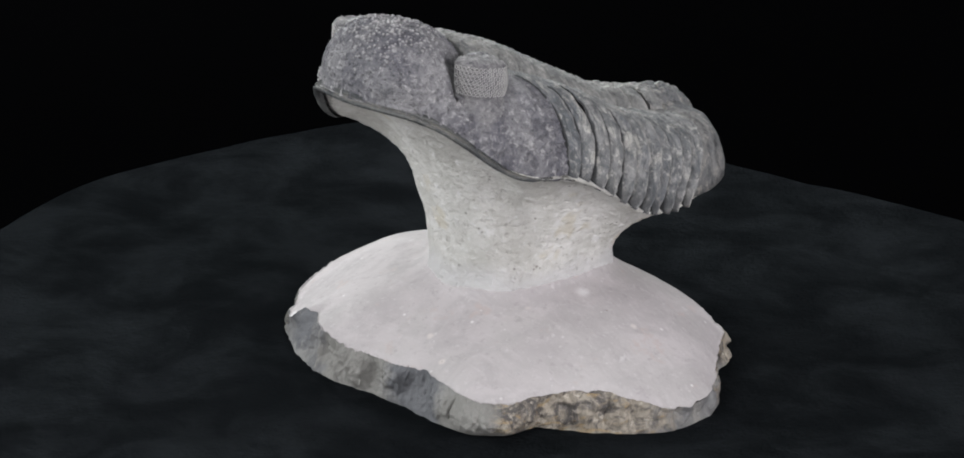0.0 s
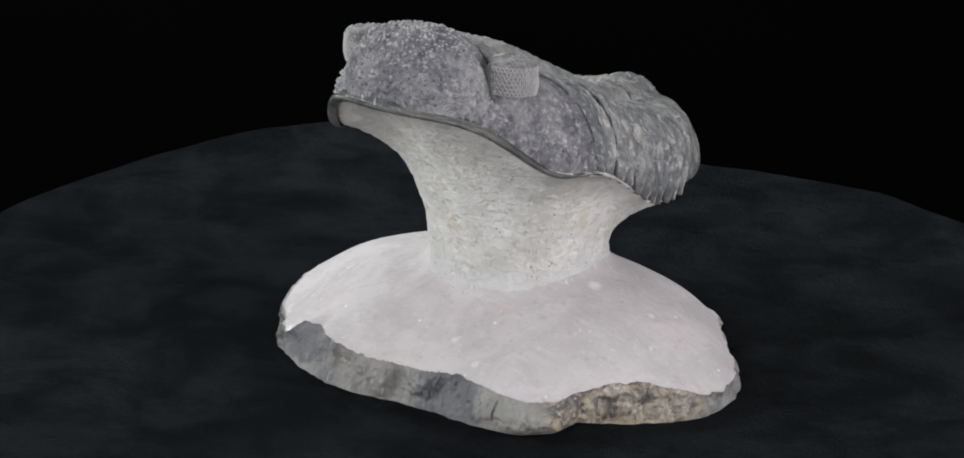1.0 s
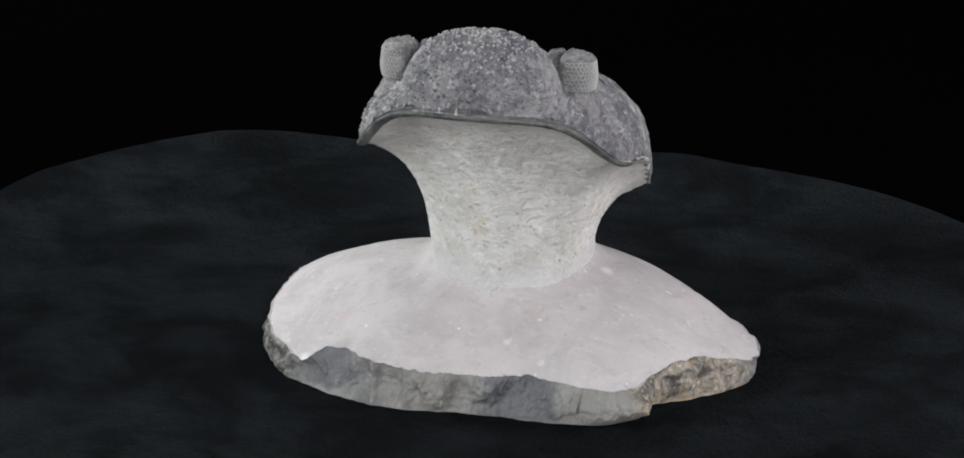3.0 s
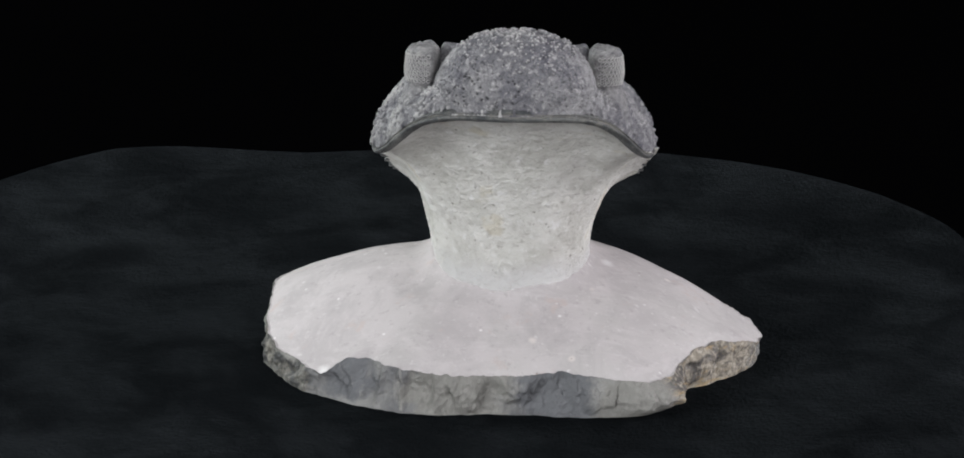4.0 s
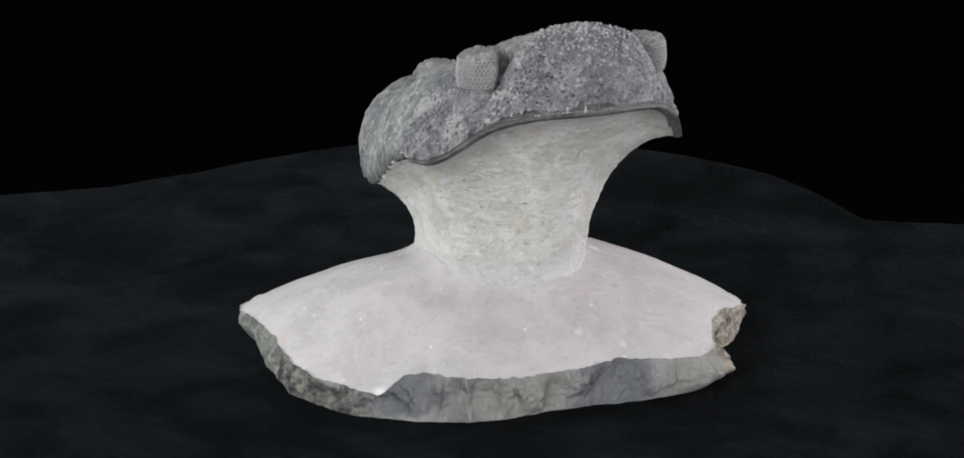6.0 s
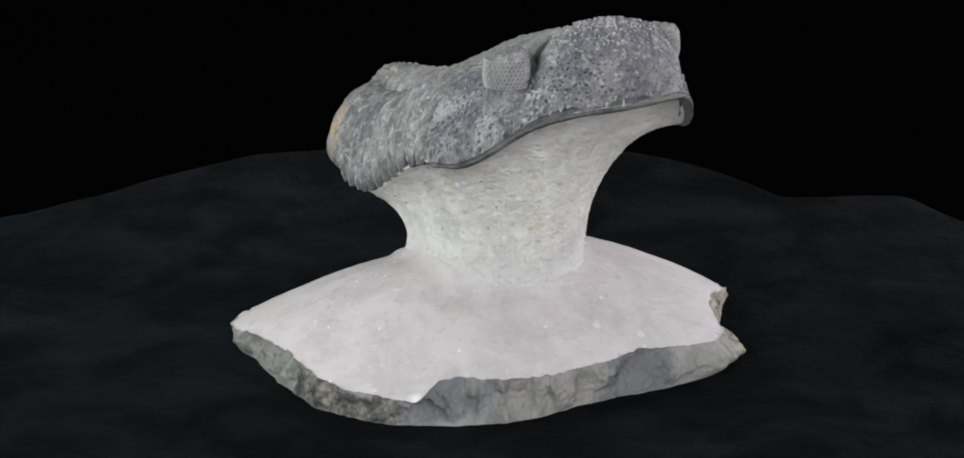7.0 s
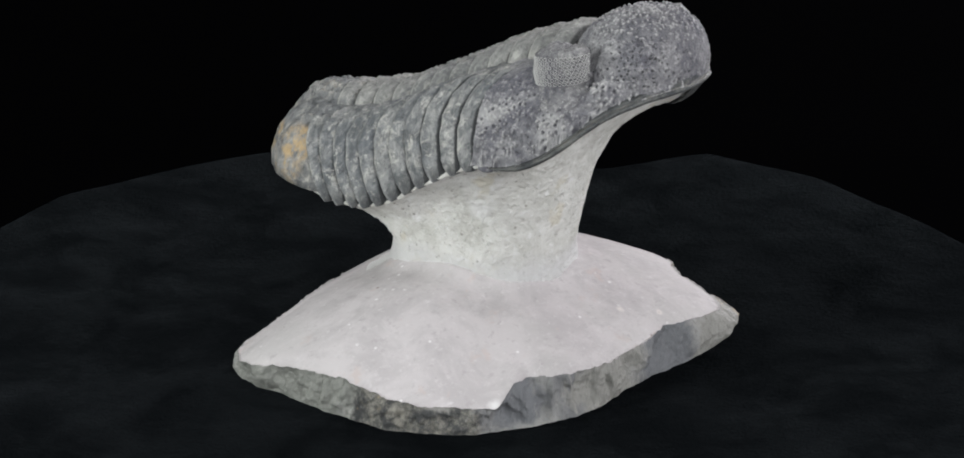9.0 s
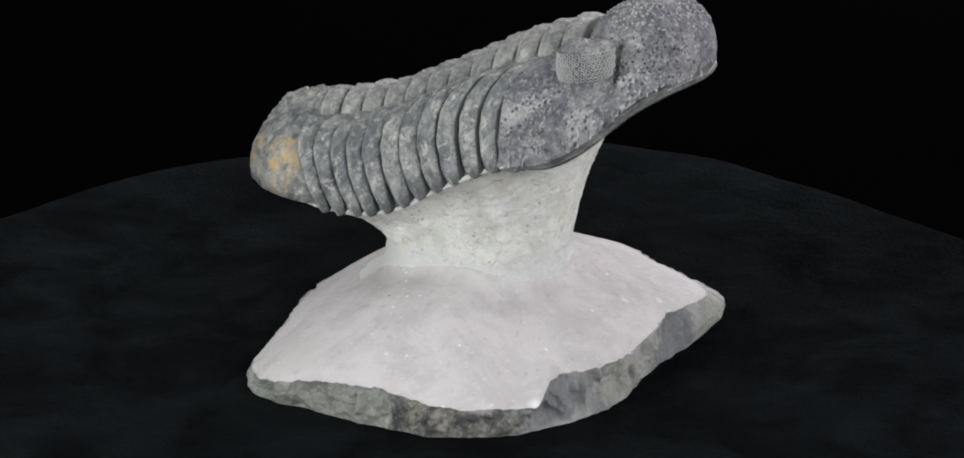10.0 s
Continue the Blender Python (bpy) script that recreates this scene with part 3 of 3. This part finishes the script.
def border():
    """The rolled double rim along the front of the head."""
    a = np.linspace(-1.50, 1.50, 360)
    e = 2 / 1.85
    cx = 30.2 * np.sign(a) * np.abs(np.sin(a)) ** e
    cy = 12 - 31.8 * np.abs(np.cos(a)) ** e
    path = np.stack([cx, cy, margin_plane(cy)], 1)
    tan = np.gradient(path, axis=0)
    tan /= np.linalg.norm(tan, axis=1, keepdims=True)
    up = np.array([0, 0.48, 0.877])
    out = np.cross(tan, up)
    mid = len(a) // 2
    if out[mid, 1] > 0:
        out = -out
    # two rolls with a groove between, then tucked under
    prof = ((-1.8, 3.3), (-0.1, 3.2), (0.75, 2.6), (1.0, 1.6), (0.7, 0.85), (-0.1, 0.55), (0.48, 0.30), (0.78, -0.05), (0.7, -0.45), (0.2, -0.75), (-0.7, -0.8), (-2.2, -0.3))
    side = 1 - np.exp(-(a / 0.62) ** 4)
    size = (0.25 + 0.62 * np.cos(a) ** 0.45) * np.clip((1.56 - np.abs(a)) / 0.3, 0, 1) ** 0.6
    g = np.stack([path + out * (o * size)[:, None] + up * (w * size * (1 - 0.62 * side * (w > 0.6)) - 0.55 * size * side * (w < 0.4))[:, None] - out * (0.9 * side * (w > 1))[:, None] for o, w in prof])
    g = roughen(g, 0.12, 0.06, 2.0)
    mid = np.exp(-(a / 0.75) ** 4)[None, :]
    # tone by profile row: pale in the groove, darker above and underneath
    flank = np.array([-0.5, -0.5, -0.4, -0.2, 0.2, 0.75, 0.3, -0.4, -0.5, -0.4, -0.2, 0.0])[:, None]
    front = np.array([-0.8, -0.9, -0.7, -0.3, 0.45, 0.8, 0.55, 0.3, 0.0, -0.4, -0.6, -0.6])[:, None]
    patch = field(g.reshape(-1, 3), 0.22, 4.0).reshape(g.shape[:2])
    painted_relief = flank * (1 - mid) + front * mid + 0.5 * patch
    return body_part("head_border", g, LIP, label="dark smooth rolled rim below the forehead", flip=True, painted_relief=painted_relief)


def eye_surface(phi, v, side):
    """A point of an eye: phi round it from front to rear, v from foot 0 to top 1 of the lens band; below it a socle, above it a lid."""
    if v < 0:
        swell = 0.90 - 0.04 * math.exp(-((v + 0.12) / 0.07) ** 2) + 0.40 * max(-v - 0.18, 0)
    else:
        swell = 0.90 + 0.12 * math.sin(math.pi / 2 * min(v / 0.5, 1)) - 0.02 * v
    lean = 1 - 0.10 * max(v, -0.2)
    sn, cs = math.sin(phi), math.cos(phi)
    sn, cs = math.copysign(abs(sn) ** 0.86, sn), math.copysign(abs(cs) ** 0.86, cs)
    x = 17.6 + (5.5 if sn > 0 else 2.3) * swell * lean * sn
    y = 0.1 - 6.3 * swell * cs
    z = 72.0 + 6.4 * v - 0.18 * y
    return np.array([side * x, y, z])


def eyes():
    # one lens, a pale six-sided rim round a dark sunken bead, shared by all
    lv, lf = [(0, 0, 0.02)], []
    for r, z in ((0.22, -0.08), (0.345, -0.20), (0.405, 0.16), (0.47, 0.05), (0.48, -0.25)):
        lv += [(r * math.cos(i * math.pi / 3), r * math.sin(i * math.pi / 3), z) for i in range(6)]
    lf += [(0, 1 + i, 1 + (i + 1) % 6) for i in range(6)]
    for k in range(4):
        lf += [(1 + 6 * k + i, 7 + 6 * k + i, 7 + 6 * k + (i + 1) % 6, 1 + 6 * k + (i + 1) % 6) for i in range(6)]
    lens_mesh = bpy.data.meshes.new("lens")
    lens_mesh.from_pydata([tuple(c * MM for c in v) for v in lv], [], lf)
    lens_mesh.materials.append(EYE)
    lens_mesh.materials.append(EYE_PIT)
    for k, f in enumerate(lens_mesh.polygons):
        f.material_index = 1 if k < 12 else 0
    for side in (-1, 1):
        cols, rows = 96, 40
        g = []
        for k in range(rows):
            v = -0.8 + 1.8 * k / (rows - 1)
            g.append([eye_surface(p, v, side) for p in np.linspace(-math.pi, math.pi, cols)])
        top = np.array(g[-1])
        centre = top.mean(0) + (-side * 0.9, 0.8, 1.5)
        # the lid: a small overhang with a groove under it, then a low granular dome
        for out, up in ((-0.20, 0.06), (-0.06, 0.18), (-0.30, 0.45), (-0.75, 0.75), (-1.35, 1.00)):
            ring = top + (top - top.mean(0)) * out / 5.5
            ring[:, 2] = top[:, 2] + up
            g.append(list(ring))
        brim = np.array(g[-1])
        for q in (0.93, 0.85, 0.75, 0.62, 0.5, 0.36, 0.2, 0.02):
            ring = centre + (brim - centre) * q
            ring[:, 2] = brim[:, 2] + (centre[2] - brim[:, 2]) * (1 - q ** 2.2)
            g.append(list(ring))
        g = np.array(g)
        flat = g.reshape(-1, 3)
        lump = granules(flat, 0.95, 3, 0.8, 0.34, 0.62).reshape(g.shape[:2])
        lump[: rows + 3] = 0
        g[..., 2] += 0.42 * lump
        g[: rows // 2 - 4] += (field(flat, 0.5, 3.0).reshape(g.shape[:2])[..., None] * (0.3, 0.3, 0.0))[: rows // 2 - 4]
        # the lid's granule tops are tinted pale as if lit
        eye = body_part("eye", g, EYE_WALL, label="raised compound eye with rows of bead-like lenses", flip=side > 0, painted_relief=0.9 * lump)
        for r in range(7):
            v = 0.07 + 0.14 * r
            count = 18
            for c in range(count):
                phi = 0.02 + (math.pi - 0.12) * (c + 0.5 * (r % 2)) / (count - 0.5)
                p = eye_surface(phi, v, side)
                du = eye_surface(phi + 0.02, v, side) - p
                dv = eye_surface(phi, v + 0.02, side) - p
                nrm = Vector(np.cross(du, dv)).normalized()
                if (Vector(p) - Vector((side * 17.6, 0.0, p[2]))).dot(nrm) < 0:
                    nrm = -nrm
                ob = new("lens", lens_mesh)
                ob.parent = eye
                q = nrm.to_track_quat("Z", "Y")
                ob.matrix_basis = Matrix.LocRotScale(Vector(p) * MM, q, None)


# -- thorax: eleven segments, each with its ring and two ribs
def ridge(y):
    return np.interp(y, RIDGE_Y, RIDGE_Z)


def furrow(y):
    return np.interp(y, RIDGE_Y, FURROW_Z)


def half_axis(y):
    return np.interp(y, (10, 40, 70, 85), (10.2, 9.6, 7.6, 5.0))


def shingle(c):
    """Height, 0 to 1, across a segment from its tucked front edge to the crest above its rear edge."""
    u = (np.asarray(c) + 1) / 2
    rise = 1 - (1 - np.clip(u / 0.55, 0, 1)) ** 2.4
    fall = np.sqrt(np.clip(1 - (np.clip(u - 0.72, 0, 1) / 0.28) ** 2, 0, 1))
    return rise * (0.9 + 0.1 * np.clip((u - 0.4) / 0.35, 0, 1)) * fall


def crest_joint_shade(c, chance):
    """Painted light and shade: pale along the crest, dark in the joints."""
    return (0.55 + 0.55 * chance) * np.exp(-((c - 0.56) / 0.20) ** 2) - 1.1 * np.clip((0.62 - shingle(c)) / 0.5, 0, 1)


def ring_grid(yc, pitch, seed):
    c = np.linspace(-1, 1, 33)[:, None]
    t = np.linspace(-1, 1, 91)[None, :]
    y = yc + c * pitch * 0.50 + 0 * t + 1.0 * (np.abs(t) ** 2) * -1.0
    w = half_axis(y)
    z = furrow(y) - 0.8 + (ridge(y) - furrow(y) + 0.8) * np.sqrt(np.clip(1 - np.abs(t) ** 2.3, 0, 1))
    g = np.stack([w * t * np.ones_like(y), y, z], -1)
    nn = normals(g)
    if nn[16, 45, 2] < 0:
        nn = -nn
    lift = 2.6 * (shingle(c) - 1) * np.ones_like(t) + 0.45
    flat = g.reshape(-1, 3)
    lift = lift + granules(flat, 1.25, seed, 0.8).reshape(lift.shape) * 0.42 * shingle(c) * np.clip(1.4 - 2 * np.abs(t), 0, 1) + field(flat, 0.4, seed).reshape(lift.shape) * 0.15
    # lit crest and shaded joint put into the ring's colour
    painted_relief = crest_joint_shade(c, field(flat, 0.3, seed + 2).reshape(lift.shape))
    return g + nn * lift[..., None], painted_relief


def pleura_grid(side, yf, pf, yt, pt, seed, tuck=0.0):
    q = np.linspace(0, 1.0, 64)[None, :]
    c = np.linspace(-1, 1, 29)[:, None]
    odd = random.Random(seed)
    yt, pt, stout = yt + odd.uniform(-0.5, 0.5), pt * odd.uniform(0.9, 1.06), odd.uniform(0.75, 1.25)
    phi = q * math.pi / 2
    s = np.sin(phi) ** float(np.interp(yf, (8, 25, 45), (0.96, 0.86, 0.74)))
    drop = np.interp(yf, (8, 25, 40), (1.25, 1.12, 1.0)) if side < 0 else np.interp(yf, (8, 25, 40, 55), (1.3, 1.15, 1.0, 0.82))
    along = q ** 1.25
    tip = np.sqrt(np.clip(1 - (np.clip(q - 0.88, 0, 1) / 0.12) ** 2 * 0.8, 0, 1))
    bow = 3.7 if tuck else float(np.interp(yf, (13, 30, 45, 68), (4.3, 4.9, 4.4, 2.0)))
    yc = yf + (yt - yf) * along + bow * np.sin(math.pi * q ** 0.95)
    half = (pf + (pt - pf) * along) * (0.495 - 0.03 * np.clip(q - 0.35, 0, 1)) * tip
    y = yc + c * half
    xf, zf = half_axis(yf) - 0.8, furrow(yf + c * half) - 0.3
    xm = np.interp(yt, MARGIN_Y, MARGIN_X) * (float(np.interp(yt, (12, 35), (0.99, 1.025))) if side > 0 else 1.0) - tuck + 0 * y
    zm = np.interp(yt + c * half, MARGIN_Y, MARGIN_Z) - 0.5
    x = xf + (xm - xf) * s
    z = zm + (zf - zm) * np.cos(phi) ** float(drop) + 0 * y
    g = np.stack([side * x, y, z], -1)
    nn = normals(g)
    k = nn[14, 20]
    if k[2] < 0:
        nn = -nn
    deep = (1.2 if side < 0 else 0.6) + (0.8 if side < 0 else 1.25) * np.clip((q - (0.2 if side < 0 else 0.35)) / 0.4, 0, 1)
    deep = deep * (0.45 if tuck else float(np.interp(yf, (13, 30, 50), (0.7, 1.0, 1.3))))
    bulge = deep * (shingle(c) - 1) + 0.45 * stout - 0.32 * stout * np.exp(-((c - 0.05 + 0.5 * q) / 0.16) ** 2) * np.clip(q / 0.15, 0, 1) * np.clip((0.7 - q) / 0.15, 0, 1)
    flat = g.reshape(-1, 3)
    bulge = bulge + field(flat, 0.35, seed).reshape(g.shape[:2]) * 0.42 + field(flat, 1.3, seed).reshape(g.shape[:2]) * 0.2
    g = g + nn * bulge[..., None]
    # the tip turns in under
    under = g[:, -1:, :].copy()
    under[..., 0] -= side * 2.5
    under[..., 2] += 0.3
    # crest light and joint shade painted in; the tips are darkened too
    painted_relief = crest_joint_shade(c, field(flat, 0.3, seed + 2).reshape(g.shape[:2])) * (0.6 + 0.4 * np.clip((q - 0.1) / 0.4, 0, 1)) - 0.55 * np.clip((q - 0.8) / 0.15, 0, 1)
    return np.concatenate([g, under], 1), np.concatenate([painted_relief, painted_relief[:, -1:]], 1)


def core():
    """Rock between the rings and ribs, coloured dark to stand for shade in the gaps."""
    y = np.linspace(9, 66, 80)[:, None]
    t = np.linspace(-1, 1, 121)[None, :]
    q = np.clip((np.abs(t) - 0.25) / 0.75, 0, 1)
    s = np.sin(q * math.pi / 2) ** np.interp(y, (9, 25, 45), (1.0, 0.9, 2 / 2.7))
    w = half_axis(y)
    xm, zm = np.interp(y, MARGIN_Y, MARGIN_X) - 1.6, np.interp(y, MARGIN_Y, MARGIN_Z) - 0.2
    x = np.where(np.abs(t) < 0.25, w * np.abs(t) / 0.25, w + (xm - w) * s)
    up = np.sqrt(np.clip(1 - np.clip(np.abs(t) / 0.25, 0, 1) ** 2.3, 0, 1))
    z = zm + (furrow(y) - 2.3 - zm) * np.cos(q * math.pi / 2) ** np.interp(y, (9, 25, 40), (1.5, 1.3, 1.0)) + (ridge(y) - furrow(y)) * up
    return body_part("thorax_core", np.stack([np.sign(t) * x, y + 0 * x, z], -1), LIP, label="rock between the ribs, coloured dark as shade")


def thorax():
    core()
    count = 11
    g, painted_relief = ring_grid(8.6, 5.2, 9)
    body_part("neck_ring", g, RINGS, painted_relief=painted_relief)
    for side in (-1, 1):
        g, painted_relief = pleura_grid(side, 8.6, 7.2, 11.8, 5.6, 5 + side, 0.9)
        body_part("cheek_border", g, HEAD, flip=side < 0, painted_relief=0.4 * painted_relief)
    for i in range(count):
        y0, y1 = 11.2 + 5.35 * i, 11.2 + 5.35 * (i + 1)
        t0, t1 = 13.5 + 4.35 * i, 13.5 + 4.35 * (i + 1)
        g, painted_relief = ring_grid((y0 + y1) / 2, y1 - y0, 11 + i)
        body_part("axial_ring", g, RINGS, painted_relief=painted_relief)
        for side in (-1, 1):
            g, painted_relief = pleura_grid(side, (y0 + y1) / 2, y1 - y0, (t0 + t1) / 2, t1 - t0, 31 + i + 17 * (side > 0))
            body_part("rib", g, RIBS, flip=side < 0, painted_relief=painted_relief)


def pygidium():
    rows, cols = 150, 320
    rho = np.linspace(0.0, 1.0, rows)[:, None]
    a = np.linspace(-math.pi / 2 - 0.12, math.pi / 2 + 0.12, cols)[None, :]
    x = 21.3 * rho * np.sin(a) * (1 + 0.02 * (a > 0))
    y = 65.5 + 22.5 * rho * np.cos(a)
    base = 34.2 + 1.6 * np.cos(a) ** 2
    top = 51.0
    z = base + (top - base) * np.sqrt(np.clip(1 - rho ** (2.6 + 0.5 * (a > 0) * np.sin(a) ** 2), 0, 1))
    w = 7.6 - 4.0 * np.clip((y - 66) / 18, 0, 1)
    lobe = np.sqrt(np.clip(1 - (np.abs(x) / w) ** 2.2, 0, 1)) * np.clip((86.5 - y) / 6, 0, 1)
    rings = np.abs(np.sin((y - 66) * math.pi / 3.1)) ** 0.5
    z = z + lobe * (2.7 + 0.5 * rings)
    g = np.stack([x, y, z], -1)
    nn = normals(g)
    if nn[rows // 2, cols // 2, 2] < 0:
        nn = -nn
    rib = np.abs(np.sin(np.abs(a) * 7.2 + 0.4)) ** 0.6 * np.clip((1 - rho) / 0.2, 0, 1) * np.clip(rho / 0.35, 0, 1) * (lobe < 0.05)
    flat = g.reshape(-1, 3)
    relief = (rib - 0.6) * 0.55 + field(flat, 0.25, 6.0).reshape(rib.shape) * 0.35 + field(flat, 1.0, 9.0).reshape(rib.shape) * 0.13
    relief = relief + granules(flat, 1.5, 9).reshape(rib.shape) * (0.12 + 0.3 * (lobe > 0.1))
    g = g + nn * relief[..., None]
    under = g[-1:].copy()
    under[..., 0] *= 0.85
    under[..., 1] = 65.5 + (under[..., 1] - 65.5) * 0.85
    g = np.concatenate([g, under], 0)
    return body_part("tail_shield", g, TAIL, label="rounded grey tail shield with ochre stains", flip=True)


cheeks()
glabella()
border()
eyes()
thorax()
pygidium()
